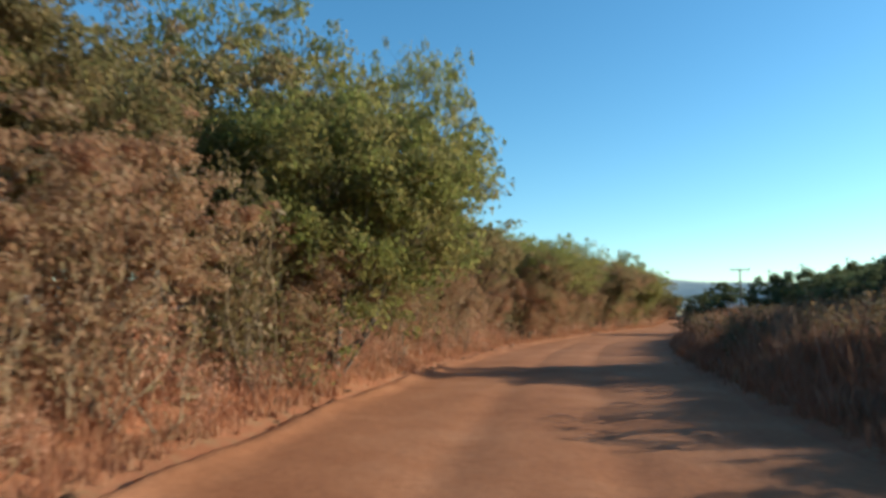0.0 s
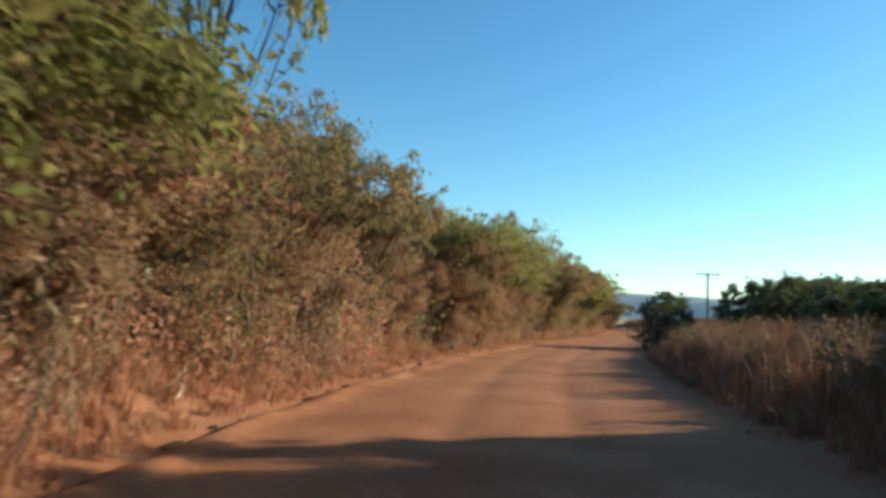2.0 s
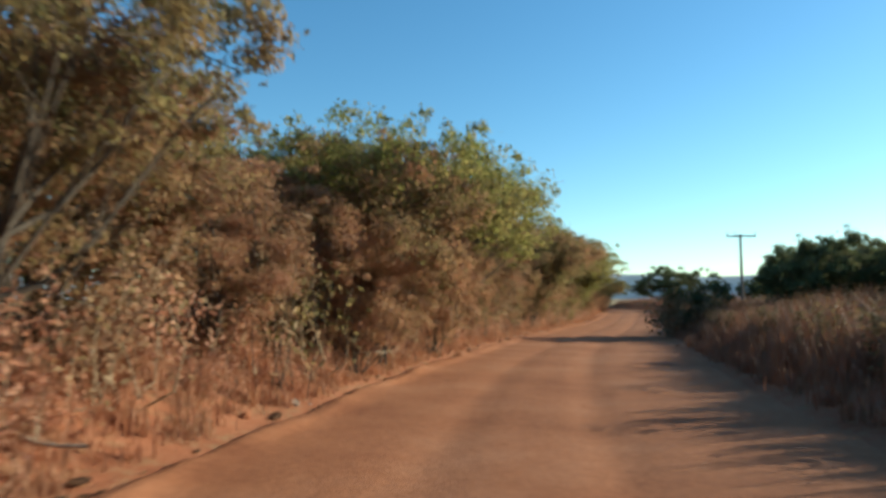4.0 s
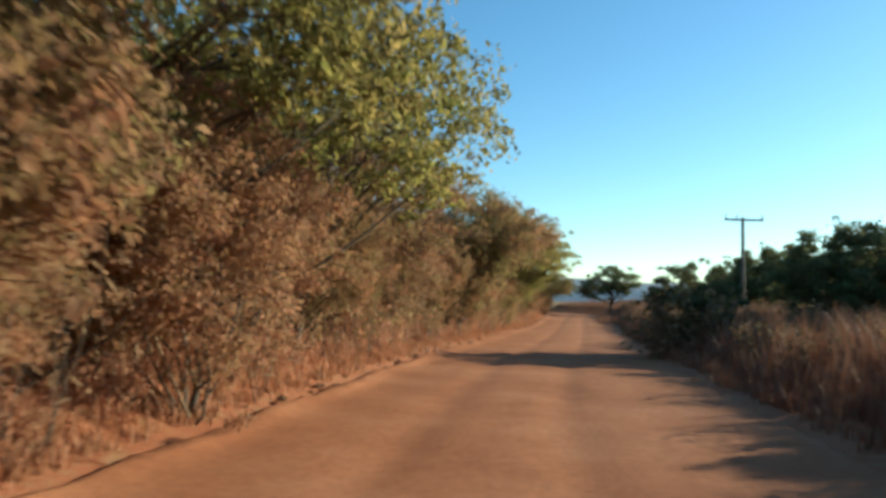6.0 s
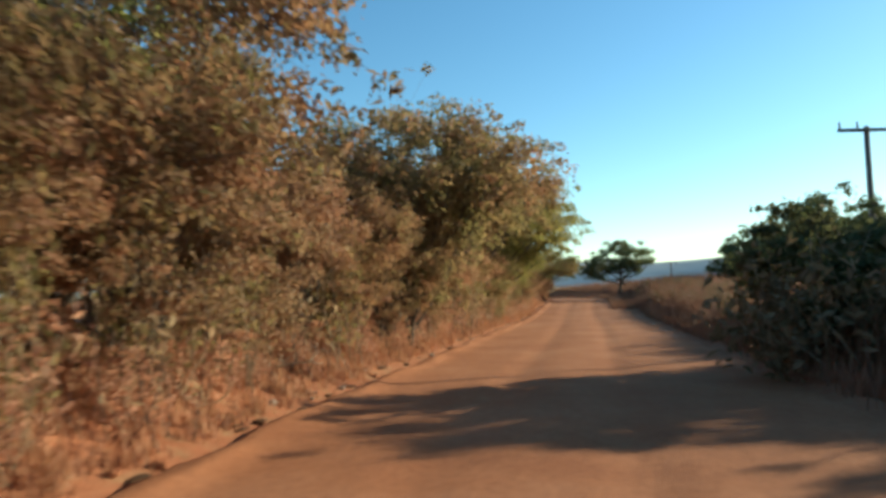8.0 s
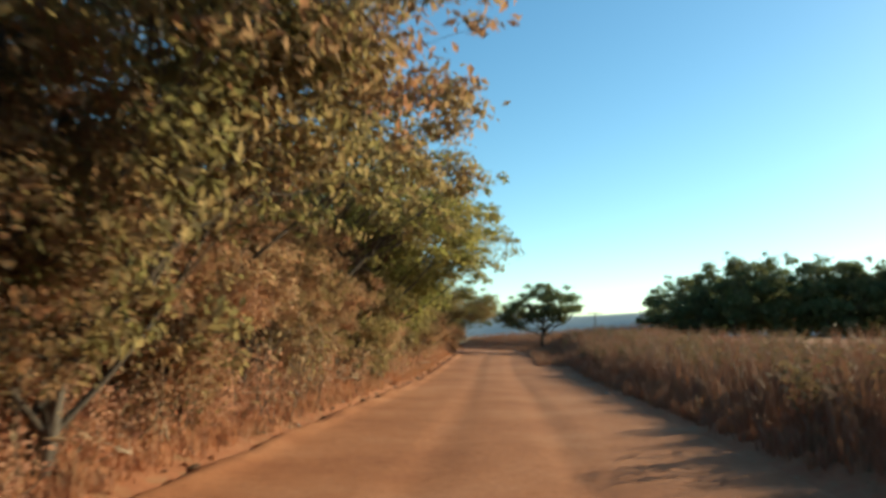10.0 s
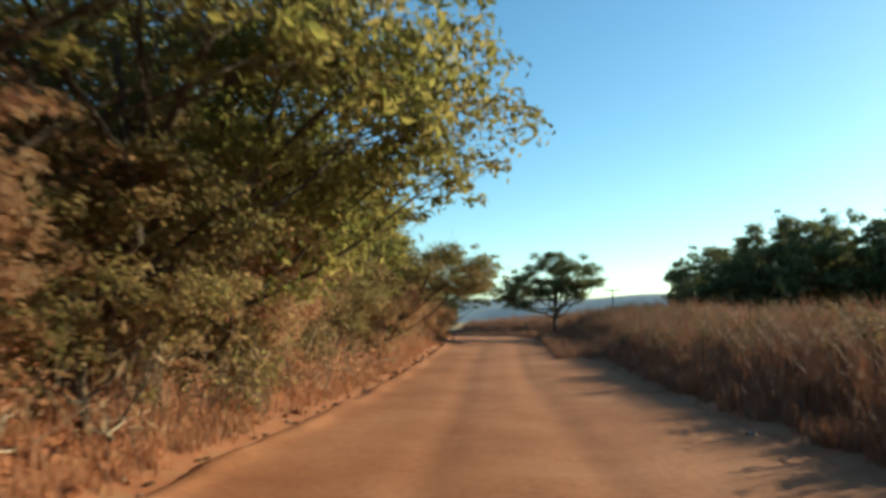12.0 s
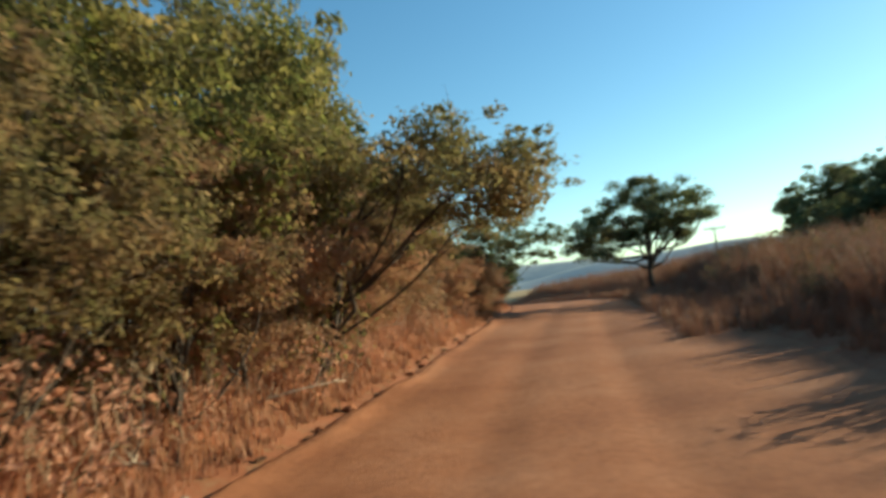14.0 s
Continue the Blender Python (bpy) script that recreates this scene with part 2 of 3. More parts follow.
def leaf_mesh(name, rng, where, size, mat, droop=0.35, slim=0.45):
    """One pointed, slightly folded blade at every place in where."""
    n = len(where)
    d = rng.normal(size=(n, 3))
    d[:, 2] = d[:, 2] * 0.8 - droop
    d /= np.linalg.norm(d, axis=1)[:, None]
    side = np.cross(d, rng.normal(size=(n, 3)))
    side /= np.linalg.norm(side, axis=1)[:, None] + 1e-9
    up = np.cross(side, d)
    ln = size * rng.uniform(0.65, 1.35, n)[:, None]
    wd = ln * slim * rng.uniform(0.75, 1.2, n)[:, None]
    v = np.stack([where - d * ln * 0.5, where + side * wd * 0.5 + up * wd * 0.22 - d * ln * 0.05, where + d * ln * 0.5, where - side * wd * 0.5 + up * wd * 0.22 - d * ln * 0.05], 1)
    f = np.arange(n * 4).reshape(n, 4)
    return mesh_of(name, v.reshape(-1, 3), f, mat)


def crown_mesh(name, rng, spots, leaves, size, mat):
    """Cushions of small blades: each faces up and away from the middle of its cushion."""
    sizes = np.array([q for _, q in spots])
    counts = np.maximum(10, leaves * np.minimum(1.3, (sizes / np.median(sizes)) ** 2)).astype(int)
    c = np.repeat(np.array([p for p, _ in spots]), counts, axis=0)
    r = np.repeat(sizes, counts)[:, None]
    n = len(c)
    out = rng.normal(size=(n, 3))
    out[:, 2] = out[:, 2] * 0.8 + 0.25
    out /= np.linalg.norm(out, axis=1)[:, None]
    lump = 1 + 0.3 * np.sin(out * 4.0 + c * 2.0).sum(axis=1)[:, None] / 3
    where = c + out * r * lump * (rng.uniform(0.4, 1.08, n) + (rng.uniform(size=n) > 0.85) * rng.uniform(0, 0.55, n))[:, None] * np.array([1.0, 1.0, 0.66])
    face = out * 0.7 + np.array([0, 0, 0.45]) + rng.normal(size=(n, 3)) * 0.5
    face /= np.linalg.norm(face, axis=1)[:, None]
    d = np.cross(face, rng.normal(size=(n, 3)))
    d /= np.linalg.norm(d, axis=1)[:, None] + 1e-9
    d = d + np.array([0, 0, -0.35])
    d /= np.linalg.norm(d, axis=1)[:, None]
    side = np.cross(d, face)
    ln = size * rng.uniform(0.65, 1.35, n)[:, None]
    wd = ln * rng.uniform(0.17, 0.29, n)[:, None]
    fold = face * wd * 0.45
    v = np.stack([where - d * ln * 0.5, where + side * wd + fold - d * ln * 0.06, where + d * ln * 0.5, where - side * wd + fold - d * ln * 0.06], 1)
    return mesh_of(name, v.reshape(-1, 3), np.arange(n * 4).reshape(n, 4), mat)


def bent(rng, a, b, wobble, n=5):
    a, b = np.array(a, float), np.array(b, float)
    t = np.linspace(0, 1, n)[:, None]
    p = a + (b - a) * t
    w = rng.normal(size=3) * wobble
    w2 = rng.normal(size=3) * wobble * 0.5
    return p + w * np.sin(np.pi * t) + w2 * np.sin(2 * np.pi * t)


def make_tree(name, seed, height, radius, mat, limbs=11, clumps=9, leaves=70, leaf=0.17, low=0.22, flat=1.0, trunk=0.13, bare=0, spread=0.45, twigs=True, fork=0.12, aside=0.0, clump=0.45, draw=0.42):
    """A broadleaf tree: trunk with limbs and twigs, and a crown of leaf clumps with gaps."""
    rng = np.random.default_rng(seed)
    thing = empty(name)
    wood, boughs = Tubes(8), []
    top = np.array([rng.normal() * 0.3, rng.normal() * 0.3, height * 0.72])
    stem = bent(rng, (0, 0, -0.3), top + np.array([aside * 0.5, 0, 0]), 0.22, 8)
    wood.add(stem, trunk, trunk * 0.3, 8)
    zc, vr = height * (0.5 + low / 2), height * (1 - low) / 2 * flat
    if flat < 1:
        zc = height - vr
    spots = []
    for i in range(limbs):
        a = 2 * math.pi * (i * 0.382 + rng.uniform(-0.06, 0.06))
        e = math.asin(np.clip(-0.75 + 1.7 * (i + 0.5) / limbs, -1, 1))
        reach = rng.uniform(0.6, 0.86)
        end = np.array([math.cos(a) * math.cos(e) * radius * reach, math.sin(a) * math.cos(e) * radius * reach, zc + math.sin(e) * vr * reach])
        t0 = np.clip((end[2] / height) * 0.75 - 0.12, fork, 0.92)
        end[0] += aside
        k = int(t0 * 7)
        limb = bent(rng, stem[k], end, 0.22, 6)
        bough = Tubes(6)
        boughs.append(bough)
        bough.add(limb, trunk * 0.42, trunk * 0.12, 5 if twigs else 3)
        for _ in range(clumps):
            c = end - np.array([aside, 0, 0]) + rng.normal(size=3) * np.array([radius, radius, vr * 0.8]) * spread * rng.uniform(0.5, 1.0)
            q = (c - np.array([0, 0, zc])) / np.array([radius, radius, vr])
            over = np.linalg.norm(q)
            if over > 1.0:
                c = np.array([0, 0, zc]) + (c - np.array([0, 0, zc])) / over * rng.uniform(0.8, 1.0)
            if c[2] < zc:  # the crown draws in towards its foot
                c[:2] *= 1 - draw * min(1.0, (zc - c[2]) / vr)
            c = c + np.array([aside, 0, 0])
            if twigs:
                bough.add(bent(rng, limb[rng.integers(2, 6)], c, 0.1, 3), trunk * 0.11, trunk * 0.04, 3)
            spots.append((c, rng.uniform(0.75, 1.25) * clump))
        for _ in range(2 if twigs else 0):  # sprays that stick out of the crown beyond the limb's end
            out = (end - np.array([aside, 0, zc])) / np.array([radius, radius, vr]) + rng.normal(size=3) * 0.25
            tip = np.array([aside, 0, zc]) + out / np.linalg.norm(out) * np.array([radius, radius, vr]) * rng.uniform(1.0, 1.2)
            spray = bent(rng, limb[rng.integers(3, 6)], tip, 0.08, 4)
            bough.add(spray, trunk * 0.1, trunk * 0.03, 3)
            spots += [(spray[q] + rng.normal(size=3) * 0.08, clump * 0.42) for q in (1, 2, 3)]
    for _ in range(bare):
        a = rng.uniform(0, 6.28)
        p0 = stem[6] + rng.normal(size=3) * 0.3
        p1 = p0 + np.array([math.cos(a) * radius * 0.5, math.sin(a) * radius * 0.5, height * rng.uniform(0.2, 0.42)])
        tw = bent(rng, p0, p1, 0.15, 6)
        bough = Tubes(6)
        boughs.append(bough)
        bough.add(tw, 0.022, 0.006, 4)
        for _ in range(5):
            j = rng.integers(2, 6)
            bough.add(bent(rng, tw[j], tw[j] + rng.normal(size=3) * 0.35 + np.array([0, 0, 0.3]), 0.05, 3), 0.008, 0.003, 3)
    stem_part = part("trunk", wood.mesh("trunk", M_BARK), thing)
    for bough in boughs:
        part("branch", bough.mesh("branch", M_BARK), stem_part)
    part("crown", crown_mesh("crown", rng, spots, leaves, leaf, mat), thing)
    return thing


def make_shrub(name, seed, height, radius, mat, stems=16, leaves=70, leaf=0.085, slim=0.45):
    """A bush of many thin arching stems with leaves along them."""
    rng = np.random.default_rng(seed)
    thing = empty(name)
    wood, pts = Tubes(3), []
    for _ in range(stems):
        a, r = rng.uniform(0, 6.28), radius * math.sqrt(rng.uniform(0.03, 1))
        h = height * rng.uniform(0.55, 1.05) * (1 - 0.35 * (r / radius) ** 2)
        end = np.array([math.cos(a) * r, math.sin(a) * r, h])
        st = bent(rng, (end[0] * 0.25, end[1] * 0.25, -0.25), end, 0.12 * height, 5)
        wood.add(st, 0.014, 0.004)
        k = rng.uniform(0.15, 1.0, leaves) ** 0.7 * 4
        i = np.minimum(k.astype(int), 3)
        base = st[i] + (st[i + 1] - st[i]) * (k - i)[:, None]
        pts.append(base + rng.normal(size=(leaves, 3)) * 0.13 * (0.5 + radius * 0.5))
    part("stem", wood.mesh("stem", M_TWIG), thing)
    part("foliage", leaf_mesh("foliage", rng, np.concatenate(pts), leaf, mat, 0.5, slim), thing)
    return thing


def stand(thing, s, lat, turn, size, sink=0.0, world_xy=None, tall=1.0):
    """Puts a copy of a plant on the ground at s, lat along the road."""
    x, y = world_xy if world_xy else along(s, lat)
    z = float(ground_height(x, y)[0]) - sink
    m = pose(float(x), float(y), z, 0, 0, turn) @ Matrix.Diagonal((size, size, size * tall, 1))
    if thing not in USED:  # the pattern itself is the first of its kind
        USED.append(thing)
        thing.matrix_basis = m
        return thing
    return placed_copy(thing, m)


USED = []


def pick(patterns):
    """A pattern that has not been set out yet, or else any of them."""
    fresh = [p for p in patterns if p not in USED]
    return fresh[0] if fresh else rnd.choice(patterns)


def placed_copy(thing, m):
    ob = copy_thing(thing, pose(0, 0, 0))
    ob.matrix_basis = m
    return ob


# ---------------------------------------------------------------- ground, road, distance
def build_ground():
    def axis(a, b, step, out):
        far = out * np.geomspace(0.004, 1, 34)
        return np.concatenate([a - far[::-1], np.arange(a, b, step), b + far])
    xs, ys = axis(-30, 10, 0.36, 3500), axis(-10, 156, 0.5, 3500)
    gx, gy = np.meshgrid(xs, ys)
    z = ground_height(gx.ravel(), gy.ravel())
    v = np.stack([gx.ravel(), gy.ravel(), z], 1)
    nx, ny = len(xs), len(ys)
    i = (np.arange(ny - 1)[:, None] * nx + np.arange(nx - 1)[None]).ravel()
    me = mesh_of("ground", v, np.stack([i, i + 1, i + nx + 1, i + nx], 1), M_SOIL, True)
    ob = new("ground", me)
    tagged(ob, "red roadside earth and dry pasture reaching the hills", "ground", kind="structure")


def build_road():
    s, lat = np.arange(-40, 150, 0.22), np.concatenate([np.arange(-3.75, -3.0, 0.045), np.arange(-3.0, 3.76, 0.125)])
    gs, gl = np.meshgrid(s, lat, indexing="ij")
    x, y = along(gs, gl)
    sway = 0.25 * np.sin(gs / 9.0)
    z = -0.035 * np.exp(-((gl + 1.05 - sway) / 0.34) ** 2) - 0.035 * np.exp(-((gl - 0.75 - sway) / 0.34) ** 2)
    z += 0.03 * np.exp(-((gl + 3.25 + 0.1 * np.sin(gs * 1.3)) / 0.16) ** 2) * (1 + 0.6 * np.sin(gs * 4.1) * np.sin(gs * 1.7))
    z += 0.012 * wave(x, y, 0.9) + 0.006 * wave(x, y, 0.22, 3) + 0.02 * wave(x, y, 4.5, 5)
    z += 0.055 * ramp(-gl, 2.75, 3.3) * (0.75 + 0.35 * wave(x, y, 0.8, 11))  # a crust of thrown-up earth on the left
    line = gl + 0.07 * wave(x, y, 0.6, 7) + 0.035 * wave(x, y, 0.17, 4)
    edge = np.where(gl < 0, ramp(-line, 3.4, 3.5), ramp(line, 3.45, 3.75))
    z = z * (1 - edge) - 0.12 * edge + 0.012 + climb(gs)
    nl = len(lat)
    i = (np.arange(len(s) - 1)[:, None] * nl + np.arange(nl - 1)[None]).ravel()
    me = mesh_of("road", np.stack([x.ravel(), y.ravel(), z.ravel()], 1), np.stack([i, i + nl, i + nl + 1, i + 1], 1), M_ROAD, True)
    tagged(new("road", me), "packed red dirt road with worn wheel tracks", "road", kind="structure")


def build_hills():
    for k, (dist, top, seed) in enumerate(((1100, 66, 0), (1500, 96, 2))):
        a = np.radians(np.arange(-180, 180.1, 1.0))
        ridge = top * (0.72 + 0.2 * np.sin(a * 5 + seed) + 0.12 * np.sin(a * 13 + seed * 2) + 0.05 * np.sin(a * 31 + 1))
        v, rows = [], ((0.0, -30), (0.5, 0.55), (0.8, 0.9), (1.0, 1.0), (1.35, -1.0))
        for out, up in rows:
            r = dist + out * 260
            for ai, zi in zip(a, ridge):
                v.append((r * math.sin(ai) - 8, r * math.cos(ai) + 50, -20.0 if up < 0 else zi * up))
        n = len(a)
        f = [(q * n + j, q * n + j + 1, (q + 1) * n + j + 1, (q + 1) * n + j) for q in range(len(rows) - 1) for j in range(n - 1)]
        tagged(new("backdrop", mesh_of("backdrop", v, f, M_HILL, True)), "wooded hills on the horizon with blue haze in their colour", "hills", kind="structure")


build_ground()
build_road()
build_hills()

# ---------------------------------------------------------------- trees
def trees(count, name, seed, *rest, **more):
    return [make_tree(name, seed + i, *rest, **more) for i in range(count)]


# crowns down to the ground ("full"), crowns that reach out over the road ("over"), and lighter ones for the back rows
FULL = dict(limbs=15, clumps=9, low=0.12, spread=0.42, draw=0.12)
REACH = dict(limbs=12, clumps=6, low=0.1, flat=0.53, spread=0.4, draw=0.0, aside=1.1, fork=0.3)
GREEN = trees(3, "tree", 11, 6.0, 3.4, M_GREEN, leaves=140, leaf=0.14, clump=0.56, trunk=0.12, **FULL)
OLIVE = trees(3, "tree", 31, 6.0, 3.1, M_OLIVE, leaves=130, leaf=0.135, clump=0.52, trunk=0.10, **FULL)
UMBER = trees(2, "tree", 41, 6.0, 3.1, M_UMBER, leaves=130, leaf=0.13, clump=0.5, trunk=0.09, **FULL)
BROWN = trees(2, "small_tree", 51, 4.4, 2.2, M_DRY, limbs=11, clumps=8, leaves=150, leaf=0.1, low=0.04, trunk=0.06, clump=0.36)
RUST = trees(2, "small_tree", 61, 4.2, 2.0, M_RUST, limbs=12, clumps=10, leaves=190, leaf=0.085, low=0.05, trunk=0.06, clump=0.34)
HALF_BARE = trees(1, "half_bare_tree", 44, 5.6, 3.5, M_DUSK, leaves=150, leaf=0.13, trunk=0.1, bare=10, clump=0.5, **dict(REACH, clumps=10))
OVER_GREEN = trees(3, "overhanging_tree", 75, 5.6, 3.5, M_GREEN, leaves=60, leaf=0.14, clump=0.5, trunk=0.11, **REACH)
OVER_UMBER = trees(1, "overhanging_tree", 95, 5.6, 3.5, M_UMBER, leaves=72, leaf=0.13, clump=0.48, trunk=0.11, **REACH)
OVER_DARK = trees(1, "overhanging_tree", 97, 5.6, 3.5, M_DARK, leaves=95, leaf=0.15, clump=0.46, trunk=0.11, **REACH)
OVER_OLIVE = trees(2, "overhanging_tree", 78, 5.6, 3.5, M_OLIVE, leaves=72, leaf=0.135, clump=0.48, trunk=0.11, **REACH)
DARK = trees(2, "tree", 71, 5.6, 3.1, M_DARK, limbs=15, clumps=8, leaves=110, leaf=0.22, low=-0.1, spread=0.45, clump=0.5)
BACK = trees(2, "tree", 81, 8.0, 3.7, M_GREEN, limbs=13, clumps=8, leaves=80, leaf=0.27, low=0.1, twigs=False, clump=0.6) + trees(2, "tree", 85, 8.0, 3.7, M_OLIVE, limbs=13, clumps=8, leaves=80, leaf=0.27, low=0.06, twigs=False, clump=0.6)
LABELS = {"green": "leafy green tree in the roadside wood", "olive": "olive yellow leafy tree with dusty leaves", "brown": "half dry brown-leaved small tree",
          "umber": "dusty brown and olive leaved tree in the wood", "half": "dull olive tree with bare twigs above its leaves", "over": "green tree with a crown reaching over the road",
          "over_olive": "olive leaved tree with boughs over the road", "over_umber": "dry brown-leaved tree with boughs over the road", "over_dark": "dark green spreading tree at the bend", "rust": "small tree coated in rusty red dust", "dark": "dark green tree behind the grassy bank"}
for kind, group in (("green", GREEN), ("olive", OLIVE), ("brown", BROWN), ("rust", RUST), ("umber", UMBER), ("half", HALF_BARE), ("over", OVER_GREEN), ("over_olive", OVER_OLIVE), ("over_umber", OVER_UMBER), ("over_dark", OVER_DARK), ("dark", DARK), ("green", BACK[:2]), ("olive", BACK[2:])):
    for t in group:
        tagged(t, LABELS[kind], "tree", group="trees along the road")

# kind: patterns, their height and crown radius
KINDS = {"g": (GREEN, 6.0, 3.4), "o": (OLIVE, 6.0, 3.1), "u": (UMBER, 6.0, 3.1), "b": (BROWN, 4.4, 2.2), "r": (RUST, 4.2, 2.0), "w": (HALF_BARE, 5.6, 3.5),
         "G": (OVER_GREEN, 5.6, 3.5), "O": (OVER_OLIVE, 5.6, 3.5), "U": (OVER_UMBER, 5.6, 3.5), "D": (OVER_DARK, 5.6, 3.5), "d": (DARK, 5.6, 3.1), "k": (BACK, 8.0, 3.7)}
# kind, metres along the road, crown's middle to the right of the road's, height, crown radius
WOOD = [
    ("o", 8.6, -7.9, 6.2, 2.7), ("g", 13.3, -4.2, 5.9, 2.9), ("G", 14.8, -4.1, 5.7, 3.0), ("g", 15.0, -5.3, 5.8, 4.0), ("G", 16.8, -8.2, 9.0, 3.6), ("G", 21.5, -4.7, 10.0, 2.0),
    ("O", 24.5, -4.5, 4.5, 2.4), ("o", 27.6, -6.7, 6.3, 2.4), ("O", 29.0, -4.2, 4.7, 2.0), ("u", 30.5, -5.9, 4.7, 2.3), ("U", 36.2, -8.6, 5.4, 2.1), ("G", 37.8, -7.1, 4.3, 3.1), ("u", 38.0, -4.2, 5.4, 2.5),
    ("G", 38.8, -3.9, 5.4, 2.7), ("G", 40.5, -4.1, 5.0, 3.3), ("G", 42.1, -4.5, 5.0, 3.6), ("G", 45.2, -3.8, 4.5, 3.3), ("G", 47.4, -3.6, 6.5, 2.8), ("u", 52.8, -5.4, 6.2, 3.2), ("U", 63.2, -3.7, 5.4, 3.7),
    ("o", 64.1, -4.3, 6.7, 3.0), ("O", 66.4, -3.9, 5.4, 3.9), ("O", 71.5, -3.8, 5.7, 3.7), ("G", 73.8, -4.2, 5.6, 4.0), ("G", 77.0, -3.8, 5.7, 4.1), ("G", 80.1, -3.6, 5.2, 4.1),
    ("g", 80.2, -4.8, 6.7, 3.8), ("g", 90.3, -5.9, 5.9, 3.3), ("w", 93.1, -3.5, 3.85, 3.3), ("g", 98.2, -7.8, 9.1, 2.6), ("u", 95.4, -5.6, 3.6, 2.0), ("g", 48.9, -8.9, 7.0, 3.1), ("u", 58.0, -7.8, 6.4, 2.6),
    ("g", 85.4, -7.6, 6.6, 2.8), ("u", 104.3, -6.6, 3.9, 1.9), ("o", 106.5, -6.3, 4.3, 2.0), ("D", 108.2, -3.1, 3.6, 2.8), ("d", 113.0, -5.6, 2.7, 1.9), ("d", 124.0, -4.8, 2.8, 1.9), ("b", 110.5, -5.2, 2.8, 1.6), ("b", 115, -5.4, 3.0, 1.5),
    # small dry and dust-covered trees at the wood's foot
    ("b", 0.5, -5.2, 3.8, 2.0), ("b", 4.6, -5.4, 3.6, 2.0), ("o", 2.5, -7.4, 5.6, 2.7), ("b", 8.2, -5.4, 3.4, 1.8), ("b", 11.2, -5.0, 2.9, 1.5), ("b", 18.2, -5.1, 4.3, 1.9), ("u", 20.8, -5.4, 4.5, 2.1),
    ("b", 24.2, -5.4, 3.3, 1.8), ("b", 27.0, -5.2, 3.0, 1.6), ("r", 33.2, -5.3, 3.4, 1.7), ("r", 35.6, -5.0, 3.3, 1.5), ("r", 37.0, -3.9, 3.2, 1.4), ("b", 42.0, -5.2, 3.0, 1.7), ("b", 46.2, -5.2, 3.3, 1.8),
    ("u", 49.2, -5.4, 3.6, 2.0), ("r", 51.0, -4.9, 3.0, 1.5), ("b", 55.8, -5.2, 3.5, 1.9), ("r", 58.6, -5.0, 3.3, 1.7), ("u", 61.2, -5.4, 3.8, 1.9), ("r", 64.2, -5.0, 3.4, 1.8), ("b", 68.6, -5.2, 3.3, 1.8),
    ("b", 72.2, -5.2, 3.2, 1.7), ("u", 75.4, -5.2, 3.4, 1.7), ("b", 78.6, -5.0, 3.0, 1.6), ("u", 84.0, -5.2, 3.6, 1.9), ("o", 87.2, -4.9, 3.6, 1.9), ("b", 92.4, -5.4, 3.2, 1.7), ("b", 97.6, -5.2, 3.3, 1.7), ("u", 101.2, -5.2, 3.4, 1.8),
    ("b", 14.2, -4.9, 3.3, 1.6), ("u", 16.2, -4.8, 3.1, 1.6), ("b", 38.9, -4.0, 3.0, 1.3), ("b", 40.6, -4.7, 3.6, 1.7), ("r", 42.6, -3.9, 4.3, 1.7), ("b", 45.0, -4.6, 3.4, 1.6), ("u", 47.6, -4.6, 3.6, 1.7), ("b", 53.4, -4.8, 3.6, 1.8),
    ("u", 59.9, -4.7, 4.0, 1.7), ("u", 62.6, -4.6, 4.2, 1.8), ("r", 66.2, -4.6, 4.0, 1.7), ("b", 67.4, -4.5, 4.0, 1.7), ("u", 70.2, -4.6, 4.2, 1.8), ("b", 73.6, -4.6, 3.9, 1.7), ("o", 77.0, -4.5, 3.8, 1.8), ("b", 80.6, -4.6, 4.0, 1.7), ("r", 82.4, -4.9, 3.4, 1.6),
    ("u", 89.4, -4.6, 3.5, 1.8), ("b", 91.2, -4.7, 3.4, 1.7), ("r", 94.3, -4.7, 3.0, 1.5), ("b", 96.0, -4.6, 3.0, 1.6), ("b", 106.8, -4.1, 2.3, 1.4), ("r", 103.6, -4.4, 2.2, 1.3), ("r", 109.4, -3.9, 1.9, 1.2),
]
rnd = random.Random(5)
# the wood's second and third rows
for s, high in zip(np.arange(-6, 118, 3.6), (9, 9, 8, 8, 6.6, 6.4, 8, 8.6, 8.2, 7, 7, 5.6, 4.8, 4.8, 6.2, 7, 7, 7.6, 7.8, 7.8, 7.6, 7.4, 7.2, 7.4, 7.8, 7.8, 7.6, 7, 7.4, 7.6, 7.4, 7.2, 7, 7, 7)):
    if 62 < s < 88:  # here the sky shows through the wood
        high *= 0.55
    WOOD.append(("k", s + rnd.uniform(-0.6, 0.6), -8.9 + rnd.uniform(-0.5, 0.5), high * rnd.uniform(0.88, 0.98), high * 0.4))
for s in np.arange(-4.5, 116, 4.6):
    high = 6.2 if 38 < s < 48 else (4.4 if 60 < s < 88 else 8.0)
    WOOD.append(("k", s + rnd.uniform(-1, 1), -12.8 + rnd.uniform(-0.8, 0.8), high * rnd.uniform(0.88, 1.0), high * 0.42))
